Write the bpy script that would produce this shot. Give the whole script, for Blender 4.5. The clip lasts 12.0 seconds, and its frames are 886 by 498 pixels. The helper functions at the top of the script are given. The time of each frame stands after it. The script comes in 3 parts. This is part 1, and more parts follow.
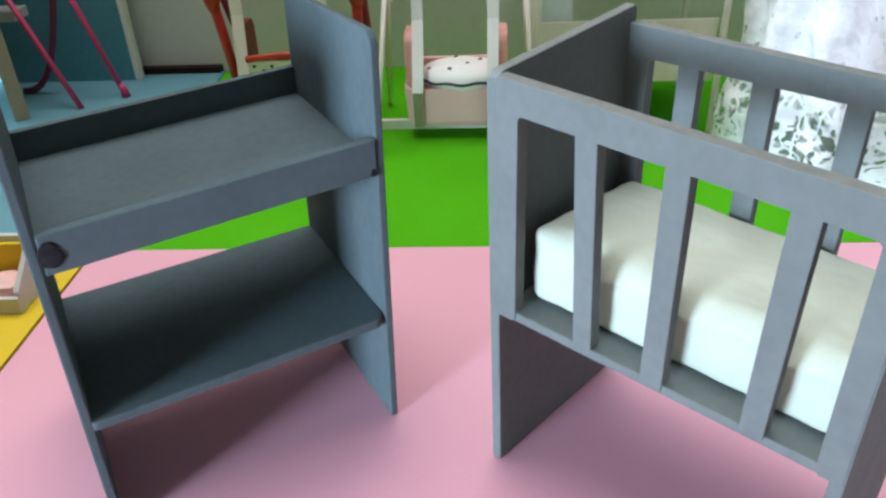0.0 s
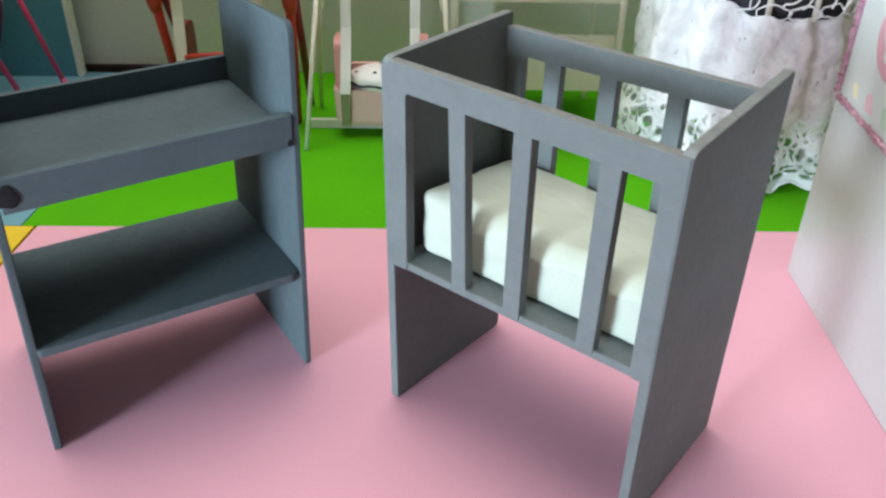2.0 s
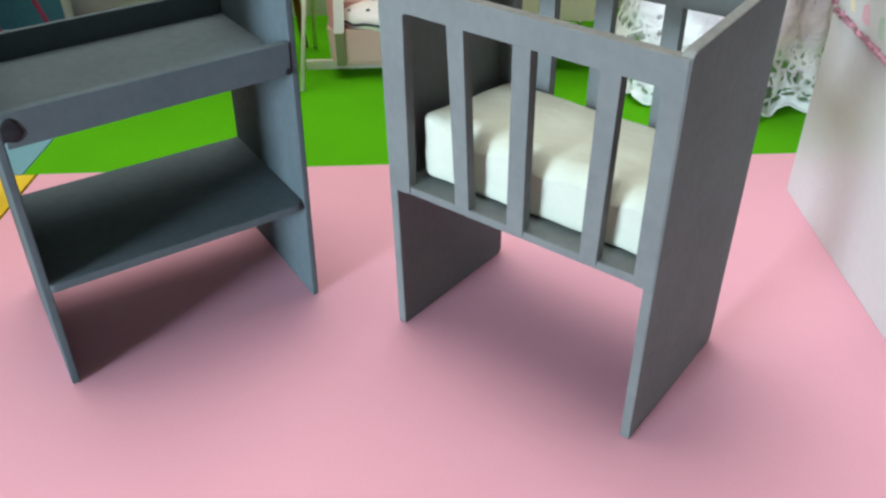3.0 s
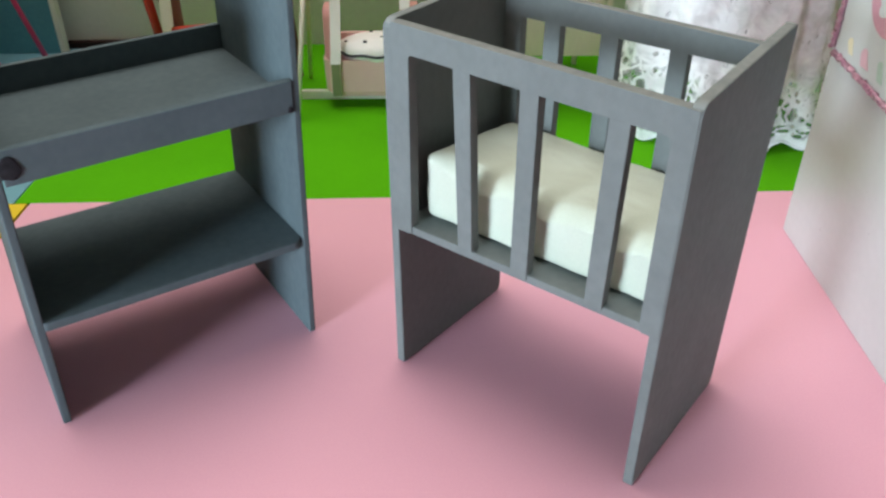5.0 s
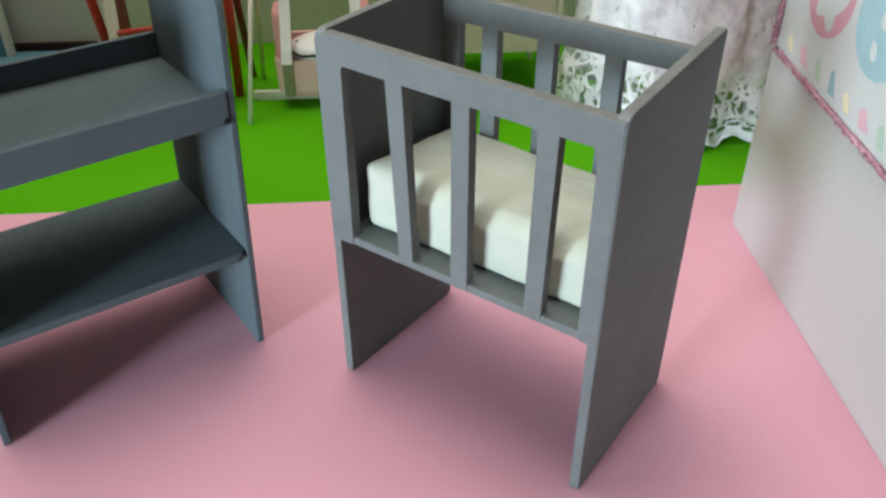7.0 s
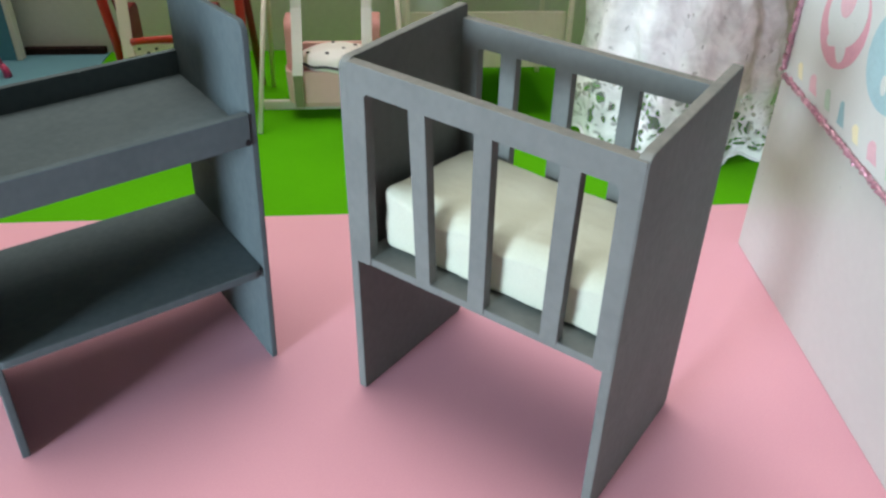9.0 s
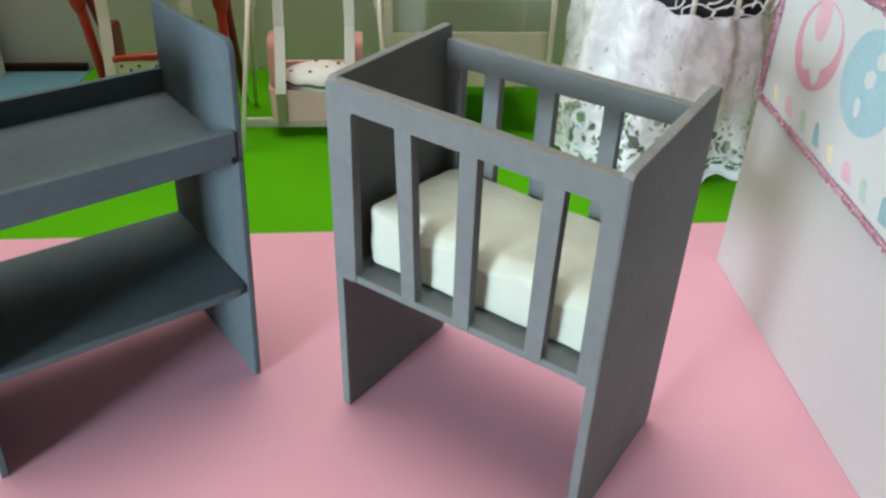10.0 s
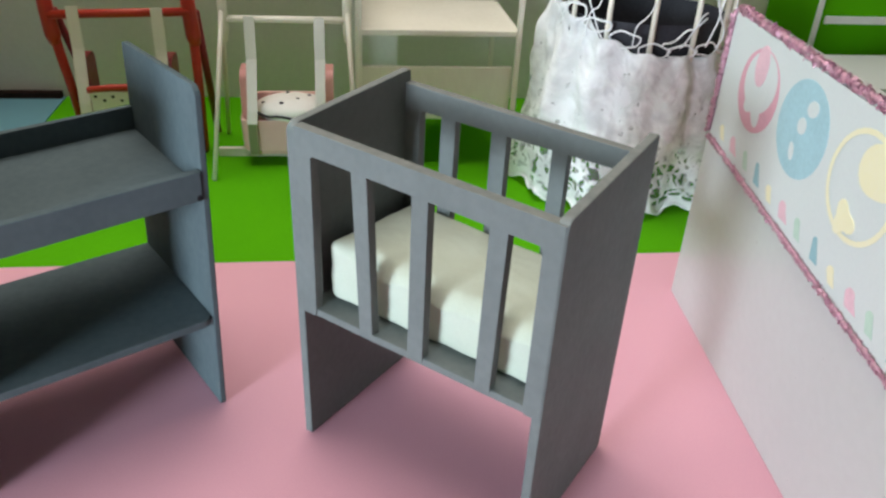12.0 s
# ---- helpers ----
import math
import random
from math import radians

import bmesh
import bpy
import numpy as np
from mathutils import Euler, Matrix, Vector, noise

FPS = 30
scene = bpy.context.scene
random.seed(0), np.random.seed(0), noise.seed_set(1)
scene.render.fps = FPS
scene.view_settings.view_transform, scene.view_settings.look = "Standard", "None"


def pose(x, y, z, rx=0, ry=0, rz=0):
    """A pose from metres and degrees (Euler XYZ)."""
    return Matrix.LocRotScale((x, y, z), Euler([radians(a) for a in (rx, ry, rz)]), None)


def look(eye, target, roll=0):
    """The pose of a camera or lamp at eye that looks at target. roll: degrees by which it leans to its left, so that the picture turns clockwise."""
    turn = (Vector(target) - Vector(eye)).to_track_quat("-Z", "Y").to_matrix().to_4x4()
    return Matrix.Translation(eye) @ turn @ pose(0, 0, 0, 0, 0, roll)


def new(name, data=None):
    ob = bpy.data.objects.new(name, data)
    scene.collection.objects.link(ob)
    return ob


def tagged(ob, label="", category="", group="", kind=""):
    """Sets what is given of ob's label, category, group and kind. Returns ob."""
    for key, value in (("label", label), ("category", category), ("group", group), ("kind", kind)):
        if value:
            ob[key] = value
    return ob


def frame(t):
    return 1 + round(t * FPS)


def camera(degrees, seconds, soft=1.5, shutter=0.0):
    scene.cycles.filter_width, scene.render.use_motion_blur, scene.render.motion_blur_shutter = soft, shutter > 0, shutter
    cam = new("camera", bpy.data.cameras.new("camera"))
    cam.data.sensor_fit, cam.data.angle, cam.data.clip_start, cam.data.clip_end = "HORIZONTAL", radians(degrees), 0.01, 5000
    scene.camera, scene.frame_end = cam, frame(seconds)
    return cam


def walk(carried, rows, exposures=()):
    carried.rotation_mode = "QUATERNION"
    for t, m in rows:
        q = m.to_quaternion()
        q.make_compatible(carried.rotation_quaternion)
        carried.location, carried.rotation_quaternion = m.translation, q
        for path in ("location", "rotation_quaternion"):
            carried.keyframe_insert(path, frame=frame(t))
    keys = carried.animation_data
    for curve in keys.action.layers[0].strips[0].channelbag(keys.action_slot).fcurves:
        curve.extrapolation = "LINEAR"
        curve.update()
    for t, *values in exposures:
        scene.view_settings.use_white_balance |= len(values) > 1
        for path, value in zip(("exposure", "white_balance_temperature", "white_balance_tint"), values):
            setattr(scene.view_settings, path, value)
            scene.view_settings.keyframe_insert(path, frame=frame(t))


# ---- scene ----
cam = camera(59.25, 12.0, soft=2.5, shutter=0.0)
# seconds, eye in metres, heading to the left of +y, pitch, roll in degrees
ROWS = [
    (0, 0.00369, 0.00585, 0.17009, 44.760, -31.977, -2.535),
    (0.5, 0.01463, 0.00555, 0.17481, 42.153, -30.591, -0.150),
    (1, 0.02209, -0.00133, 0.17464, 41.219, -29.682, 0.029),
    (1.5, 0.02966, -0.00993, 0.17776, 38.707, -29.355, 1.785),
    (2, 0.04044, -0.01581, 0.17425, 39.847, -30.493, 1.073),
    (2.5, 0.04493, -0.01973, 0.17360, 37.637, -30.547, 0.934),
    (3, 0.04388, -0.02204, 0.16793, 39.749, -33.921, -0.964),
    (3.5, 0.04334, -0.02649, 0.17806, 39.605, -31.872, -1.058),
    (3.7, 0.04583, -0.02360, 0.18092, 39.617, -31.075, -2.016),
    (5.3, 0.03654, -0.01973, 0.16648, 37.533, -33.031, 1.340),
    (5.5, 0.04024, -0.01756, 0.16301, 36.285, -33.727, 1.782),
    (6, 0.04339, -0.01070, 0.15944, 34.078, -35.101, 2.593),
    (6.5, 0.04670, 0.00045, 0.16840, 34.158, -34.316, 0.722),
    (7, 0.04223, -0.01210, 0.17571, 36.318, -33.138, -0.024),
    (7.2, 0.04094, -0.01801, 0.17923, 36.966, -32.240, 0.978),
    (8.8, 0.03538, -0.01512, 0.18450, 36.680, -33.067, 1.013),
    (9, 0.03718, -0.01532, 0.18368, 35.967, -33.172, 1.137),
    (9.5, 0.04163, -0.01704, 0.18468, 34.459, -32.559, 1.709),
    (10, 0.03692, -0.01767, 0.18455, 34.217, -31.816, 2.113),
    (10.5, 0.03653, -0.01744, 0.18356, 34.002, -32.431, 3.060),
    (11, 0.03558, -0.01478, 0.18132, 35.206, -33.309, 2.141),
    (11.5, 0.03817, -0.01459, 0.18584, 34.055, -32.722, 2.684),
    (12, 0.04633, -0.01950, 0.19489, 32.551, -30.367, 3.140),
]


def aim(x, y, z, yaw, pitch, roll):
    a, b = radians(yaw), radians(pitch)
    ahead = Vector((-math.sin(a) * math.cos(b), math.cos(a) * math.cos(b), math.sin(b)))
    return look((x, y, z), Vector((x, y, z)) + ahead, roll)


# seconds, stops, kelvin, tint: the phone's own exposure and white balance drift
EXPOSURES = [
    (0.0, 0.34, 6050, 10),
    (1.5, 0.28, 6300, 10),
    (3.5, 0.18, 6500, 10),
    (5.5, 0.12, 6650, 10),
    (7.2, -0.02, 6700, 10),
    (9.0, 0.10, 6680, 10),
    (10.5, 0.02, 6680, 10),
    (12.0, 0.02, 6720, 10),
]
walk(cam, [(row[0], aim(*row[1:])) for row in ROWS], EXPOSURES)

# ---- world and light ----
ROOM = Matrix(((0.7536, -0.6574, 0, 0), (0.6574, 0.7536, 0, 0), (0, 0, 1, 0), (0, 0, 0, 1)))


def uvz(u, v, z=0.0):
    """A place in the room's own axes: u along the back wall, v towards it."""
    return ROOM @ Vector((u, v, z))


world = bpy.data.worlds.new("daylight")
world.use_nodes = True
scene.world = world
sky = world.node_tree.nodes.new("ShaderNodeTexSky")
sky.sky_type, sky.sun_disc = "NISHITA", False
sky.sun_elevation, sky.sun_rotation = radians(42), radians(200)
back = world.node_tree.nodes["Background"]
world.node_tree.links.new(sky.outputs[0], back.inputs[0])
back.inputs[1].default_value = 0.1

# a window in the wall behind the camera, its deep reveal added to narrow the light
WIN_U, WIN_V, WIN_W, WIN_Z0, WIN_Z1, REVEAL = -1.01, -0.75, 0.62, 0.075, 0.42, 0.18
pane_light = bpy.data.lights.new("window_daylight", "AREA")
pane_light.shape, pane_light.size, pane_light.size_y = "RECTANGLE", WIN_W - 0.004, WIN_Z1 - WIN_Z0 - 0.004
pane_light.energy, pane_light.color = 60.0, (0.70, 0.86, 1.0)
lamp = new("window_daylight", pane_light)
mid = uvz(WIN_U, WIN_V - REVEAL, (WIN_Z0 + WIN_Z1) / 2)
lamp.matrix_world = look(mid, uvz(WIN_U, 0.0, (WIN_Z0 + WIN_Z1) / 2))

# added fill lamp, no known source, over the far side of the low wall
FILL_U, FILL_V, FILL_SIZE, ROOM_H = -0.22, 0.68, 1.3, 1.6
fill_light = bpy.data.lights.new("overhead_fill", "AREA")
fill_light.shape, fill_light.size, fill_light.size_y = "RECTANGLE", FILL_SIZE - 0.06, FILL_SIZE - 0.06
fill_light.energy, fill_light.color = 25.5, (1.0, 0.95, 0.86)
overhead = new("overhead_fill", fill_light)
overhead.matrix_world = ROOM @ pose(FILL_U, FILL_V, ROOM_H + 0.05)


# ---- materials ----
def material(name, tone, tone2=None, rough=0.6, grain=300.0, blotch=25.0, bump=0.15, depth=0.0002, stretch=(1, 1, 1),
             metallic=0.0, speck=0.0, speck_tone=(0.02, 0.02, 0.02), sheen=0.0, spec=0.4, amount=1.0):
    """A procedural surface: two tones mixed by fine grain and broad blotches, fine relief, optional specks."""
    m = bpy.data.materials.new(name)
    m.use_nodes = True
    n, l = m.node_tree.nodes, m.node_tree.links
    b = n["Principled BSDF"]
    tone2 = tone2 or tuple(c * 0.86 for c in tone)
    co = n.new("ShaderNodeTexCoord")
    mp = n.new("ShaderNodeMapping")
    mp.inputs["Scale"].default_value = stretch
    l.new(co.outputs["Object"], mp.inputs[0])
    fine, broad = n.new("ShaderNodeTexNoise"), n.new("ShaderNodeTexNoise")
    fine.inputs["Scale"].default_value, fine.inputs["Detail"].default_value = grain, 5
    broad.inputs["Scale"].default_value, broad.inputs["Detail"].default_value = blotch, 3
    l.new(mp.outputs[0], fine.inputs["Vector"])
    l.new(co.outputs["Object"], broad.inputs["Vector"])
    blend = n.new("ShaderNodeMath")
    blend.operation = "MULTIPLY_ADD"
    blend.inputs[1].default_value = 0.45
    half = n.new("ShaderNodeMath")
    half.operation = "MULTIPLY"
    half.inputs[1].default_value = 0.55
    l.new(broad.outputs[0], half.inputs[0])
    l.new(fine.outputs[0], blend.inputs[0])
    l.new(half.outputs[0], blend.inputs[2])
    ramp = n.new("ShaderNodeMapRange")
    ramp.inputs[1].default_value, ramp.inputs[2].default_value = 0.36, 0.64
    ramp.inputs[3].default_value, ramp.inputs[4].default_value = 0.0, amount
    l.new(blend.outputs[0], ramp.inputs[0])
    mix = n.new("ShaderNodeMix")
    mix.data_type = "RGBA"
    mix.inputs[6].default_value, mix.inputs[7].default_value = (*tone, 1), (*tone2, 1)
    l.new(ramp.outputs[0], mix.inputs[0])
    colour = mix.outputs[2]
    if speck:
        dots = n.new("ShaderNodeTexNoise")
        dots.inputs["Scale"].default_value, dots.inputs["Detail"].default_value = grain * 0.6, 2
        l.new(co.outputs["Object"], dots.inputs["Vector"])
        cut = n.new("ShaderNodeMapRange")
        cut.inputs[1].default_value, cut.inputs[2].default_value = 0.68, 0.76
        cut.inputs[4].default_value = speck
        l.new(dots.outputs[0], cut.inputs[0])
        over = n.new("ShaderNodeMix")
        over.data_type = "RGBA"
        over.inputs[7].default_value = (*speck_tone, 1)
        l.new(cut.outputs[0], over.inputs[0])
        l.new(colour, over.inputs[6])
        colour = over.outputs[2]
    l.new(colour, b.inputs["Base Color"])
    rr = n.new("ShaderNodeMapRange")
    rr.inputs[3].default_value, rr.inputs[4].default_value = rough - 0.08, min(1.0, rough + 0.1)
    l.new(fine.outputs[0], rr.inputs[0])
    l.new(rr.outputs[0], b.inputs["Roughness"])
    b.inputs["Metallic"].default_value = metallic
    b.inputs["Specular IOR Level"].default_value = spec
    if sheen:
        b.inputs["Sheen Weight"].default_value = sheen
    bu = n.new("ShaderNodeBump")
    bu.inputs["Strength"].default_value, bu.inputs["Distance"].default_value = bump, depth
    l.new(fine.outputs[0], bu.inputs["Height"])
    l.new(bu.outputs[0], b.inputs["Normal"])
    return m


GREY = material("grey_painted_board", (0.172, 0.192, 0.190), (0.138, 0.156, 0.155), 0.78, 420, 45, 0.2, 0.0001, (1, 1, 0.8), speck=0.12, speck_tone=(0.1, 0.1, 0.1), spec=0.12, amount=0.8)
# GREY again, darker and bluer: the table's shade and cool light in its colour
GREY_SHADED = material("grey_board_shade_toned", (0.098, 0.130, 0.142), (0.077, 0.104, 0.114), 0.78, 420, 45, 0.2, 0.0001, (1, 1, 0.8), speck=0.12, speck_tone=(0.08, 0.1, 0.11), spec=0.12, amount=0.8)
PALE_EDGE = material("paler_grey_edge", (0.24, 0.25, 0.235), (0.18, 0.195, 0.19), 0.7, 500, 120, 0.4, 0.0001, amount=1.0)
GLUE = material("dark_glue_mark", (0.014, 0.014, 0.017), (0.03, 0.03, 0.035), 0.8, 600, 150, 0.5, spec=0.15)
PINK_FOAM = material("pink_foam_sheet", (0.755, 0.388, 0.472), (0.705, 0.350, 0.443), 0.75, 1500, 12, 0.25, 0.0001, amount=0.8)
GREEN_FELT = material("green_felt_sheet", (0.088, 0.41, 0.003), (0.075, 0.36, 0.003), 0.9, 1200, 18, 0.5, 0.0002, spec=0.08)
BLUE_FOAM = material("pale_blue_sheet", (0.145, 0.33, 0.39), (0.125, 0.29, 0.355), 0.75, 1500, 15, 0.25, 0.0001)
YELLOW_FOAM = material("yellow_sheet", (0.72, 0.52, 0.01), (0.66, 0.46, 0.01), 0.7, 1500, 15, 0.25, 0.0001)
FABRIC = material("cream_quilted_cloth", (0.575, 0.63, 0.535), (0.535, 0.59, 0.495), 0.9, 1400, 60, 0.6, 0.0002, sheen=0.2)
WALL = material("grey_olive_wall", (0.72, 0.70, 0.635), (0.67, 0.65, 0.59), 0.85, 350, 6, 0.3, 0.0004)
DARK_WOOD = material("dark_brown_strip", (0.035, 0.02, 0.018), (0.02, 0.012, 0.01), 0.9, 300, 30, spec=0.1)
WHITE_BOARD = material("glossy_white_board", (0.55, 0.555, 0.535), (0.52, 0.525, 0.505), 0.3, 250, 14, 0.1, 0.0001)
PAPER = material("white_printed_paper", (0.63, 0.66, 0.64), (0.60, 0.635, 0.615), 0.55, 900, 20, 0.1, 0.0001)
CREAM_WOOD = material("cream_painted_wood", (0.86, 0.82, 0.71), (0.80, 0.76, 0.65), 0.5, 400, 40, 0.3, 0.0001, (1, 1, 0.3))
WHITE_STRAP = material("white_ribbon", (0.87, 0.85, 0.79), (0.82, 0.80, 0.74), 0.7, 1500, 80, 0.4, 0.0001)
OLIVE_TAPE = material("dull_olive_tape", (0.26, 0.27, 0.14), (0.22, 0.24, 0.11), 0.7, 1500, 80, 0.3, 0.0001)
RED_PAINT = material("red_gloss_paint", (0.48, 0.045, 0.02), (0.40, 0.03, 0.016), 0.35, 300, 30)
DARK_RED = material("dark_red_plastic", (0.22, 0.02, 0.025), None, 0.4, 300, 30)
PINK_PLASTIC = material("salmon_pink_plastic", (0.84, 0.40, 0.36), (0.78, 0.36, 0.33), 0.45, 300, 30)
PINK_PALE = material("pale_pink_plastic", (0.86, 0.54, 0.50), (0.82, 0.50, 0.46), 0.45, 300, 30)
MAGENTA = material("magenta_pink_paint", (0.62, 0.06, 0.17), (0.54, 0.05, 0.14), 0.4, 300, 30)
PLUM = material("plum_paint", (0.17, 0.03, 0.08), None, 0.4, 300, 30)
TEAL_BOARD = material("teal_blue_board", (0.11, 0.32, 0.39), (0.09, 0.27, 0.34), 0.7, 400, 12)
TAN_BOARD = material("tan_fibre_board", (0.44, 0.36, 0.23), (0.38, 0.31, 0.20), 0.8, 500, 30)
BLACK_INK = material("black_ink", (0.02, 0.02, 0.025), None, 0.5, 800, 60)
BASKET_DARK = material("charcoal_basket_lining", (0.035, 0.036, 0.045), (0.022, 0.023, 0.03), 0.7, 700, 60, 0.4)
GLITTER = material("pink_glitter_cord", (0.70, 0.42, 0.50), (0.50, 0.24, 0.33), 0.28, 1800, 300, 1.0, 0.0004, metallic=0.55, speck=0.9, speck_tone=(0.9, 0.86, 0.88))
INK_PINK = material("pink_print", (0.70, 0.36, 0.43), None, 0.55, 700, 60)
INK_ROSE = material("rose_print", (0.78, 0.50, 0.56), None, 0.55, 700, 60)
INK_BLUE = material("blue_print", (0.38, 0.58, 0.63), None, 0.55, 700, 60)
INK_YELLOW = material("yellow_print", (0.80, 0.74, 0.48), (0.80, 0.75, 0.55), 0.55, 700, 60)
INK_GREEN = material("green_print", (0.50, 0.66, 0.54), None, 0.55, 700, 60)
INK_GREY_BLUE = material("slate_blue_print", (0.30, 0.50, 0.54), None, 0.55, 700, 60)
PLASTER = material("taupe_plaster", (0.18, 0.173, 0.157), (0.16, 0.153, 0.14), 0.9, 60, 3, 0.2, 0.001)
FLOOR_TILE = material("brown_floor", (0.20, 0.18, 0.15), (0.17, 0.15, 0.13), 0.6, 30, 3)
CEILING_PAINT = material("pale_grey_ceiling_paint", (0.48, 0.48, 0.45), None, 0.9, 60, 3)


def lace_material():
    """White thread lace: a soft sheer ground, a few eyelets above, rows of leaf-shaped eyelets towards the hem, a closed edging."""
    m = bpy.data.materials.new("white_lace")
    m.use_nodes = True
    n, l = m.node_tree.nodes, m.node_tree.links
    b = n["Principled BSDF"]

    def ranged(source, a0, a1, b0, b1):
        node = n.new("ShaderNodeMapRange")
        for k, value in enumerate((a0, a1, b0, b1)):
            node.inputs[k + 1].default_value = value
        l.new(source, node.inputs[0])
        return node.outputs[0]

    def math_node(kind, a, c):
        node = n.new("ShaderNodeMath")
        node.operation = kind
        for k, value in enumerate((a, c)):
            if isinstance(value, float):
                node.inputs[k].default_value = value
            else:
                l.new(value, node.inputs[k])
        return node.outputs[0]

    uv = n.new("ShaderNodeUVMap")
    uv.uv_map = "cloth"
    twist = n.new("ShaderNodeTexNoise")
    twist.inputs["Scale"].default_value, twist.inputs["Detail"].default_value = 70.0, 2
    l.new(uv.outputs[0], twist.inputs["Vector"])
    bent = n.new("ShaderNodeVectorMath")
    bent.operation = "MULTIPLY_ADD"
    bent.inputs[1].default_value = (0.010, 0.010, 0.0)
    l.new(twist.outputs["Color"], bent.inputs[0])
    l.new(uv.outputs[0], bent.inputs[2])
    slim = n.new("ShaderNodeMapping")
    slim.inputs["Scale"].default_value = (1.0, 0.62, 1.0)
    slim.inputs["Rotation"].default_value = (0.0, 0.0, 0.35)
    l.new(bent.outputs[0], slim.inputs[0])
    cells = n.new("ShaderNodeTexVoronoi")
    cells.feature = "F1"
    cells.inputs["Scale"].default_value, cells.inputs["Randomness"].default_value = 290.0, 0.9
    l.new(slim.outputs[0], cells.inputs["Vector"])
    pick = n.new("ShaderNodeSeparateColor")
    l.new(cells.outputs["Color"], pick.inputs[0])
    split = n.new("ShaderNodeSeparateXYZ")
    l.new(uv.outputs[0], split.inputs[0])
    # how many eyelets are open, and how wide, by the way down the cloth
    share = ranged(split.outputs[1], 0.030, 0.070, 0.16, 0.85)
    width = ranged(split.outputs[1], 0.020, 0.085, 0.22, 0.36)
    chosen = math_node("LESS_THAN", pick.outputs[0], share)
    edge = math_node("SUBTRACT", width, cells.outputs["Distance"])
    opening = ranged(edge, -0.02, 0.09, 0.0, 1.0)
    edging = ranged(split.outputs[1], 0.0935, 0.0955, 1.0, 0.0)
    # towards the hem the eyelets grow into an open net of crossing threads
    net = n.new("ShaderNodeTexVoronoi")
    net.feature = "DISTANCE_TO_EDGE"
    net.inputs["Scale"].default_value, net.inputs["Randomness"].default_value = 185.0, 1.0
    l.new(slim.outputs[0], net.inputs["Vector"])
    patch = n.new("ShaderNodeTexNoise")
    patch.inputs["Scale"].default_value, patch.inputs["Detail"].default_value = 95.0, 2
    l.new(uv.outputs[0], patch.inputs["Vector"])
    band = math_node("MULTIPLY", ranged(split.outputs[1], 0.052, 0.068, 0.0, 1.0), ranged(patch.outputs[0], 0.44, 0.52, 0.0, 1.0))
    gap = math_node("MULTIPLY", ranged(net.outputs["Distance"], 0.09, 0.15, 0.0, 1.0), band)
    eyelet = math_node("MULTIPLY", opening, chosen)
    hole = math_node("MULTIPLY", math_node("MAXIMUM", eyelet, gap), edging)
    broad = n.new("ShaderNodeTexNoise")
    broad.inputs["Scale"].default_value, broad.inputs["Detail"].default_value = 80.0, 4
    l.new(uv.outputs[0], broad.inputs["Vector"])
    ground = ranged(broad.outputs[0], 0.38, 0.60, 0.72, 1.0)
    alpha = math_node("MULTIPLY", ground, math_node("SUBTRACT", 1.0, math_node("MULTIPLY", hole, 0.85)))
    l.new(alpha, b.inputs["Alpha"])
    b.inputs["Base Color"].default_value = (0.9, 0.91, 0.92, 1)
    b.inputs["Roughness"].default_value = 0.7
    b.inputs["Sheen Weight"].default_value = 0.3
    raised = n.new("ShaderNodeBump")
    raised.inputs["Strength"].default_value, raised.inputs["Distance"].default_value = 0.7, 0.0008
    l.new(cells.outputs["Distance"], raised.inputs["Height"])
    l.new(raised.outputs[0], b.inputs["Normal"])
    return m


LACE = lace_material()
LACE_THREAD = material("white_lace_thread", (0.88, 0.89, 0.90), (0.84, 0.85, 0.86), 0.7, 1500, 90, 0.4, 0.0001)


# ---- mesh helpers ----
def thing(name, m, label, category, group="", kind=""):
    ob = new(name)
    ob.empty_display_size = 0.01
    ob.matrix_world = m
    return tagged(ob, label, category, group, kind)


def part(name, bm, mat, parent=None, label="", smooth=False):
    """Link a bmesh as one mesh object, under a thing or a part if one is given."""
    me = bpy.data.meshes.new(name)
    bmesh.ops.recalc_face_normals(bm, faces=bm.faces)
    bm.to_mesh(me)
    bm.free()
    if smooth:
        for p in me.polygons:
            p.use_smooth = True
    me.materials.append(mat)
    ob = new(name, me)
    if parent is not None:
        ob.parent = parent
    if label:
        ob["label"] = label
    return ob


def soften(bm, width, segments=2):
    bmesh.ops.remove_doubles(bm, verts=bm.verts, dist=1e-6)
    edges = [e for e in bm.edges if len(e.link_faces) == 2 and e.calc_face_angle(0) > 0.5]
    bmesh.ops.bevel(bm, geom=edges, offset=width, segments=segments, affect="EDGES", profile=0.6)
    return bm


def block(x0, x1, y0, y1, z0, z1, bev=0.0004):
    bm = bmesh.new()
    bmesh.ops.create_cube(bm, size=1.0)
    for v in bm.verts:
        v.co = ((x0 + x1) / 2 + v.co.x * (x1 - x0), (y0 + y1) / 2 + v.co.y * (y1 - y0), (z0 + z1) / 2 + v.co.z * (z1 - z0))
    return soften(bm, bev) if bev else bm


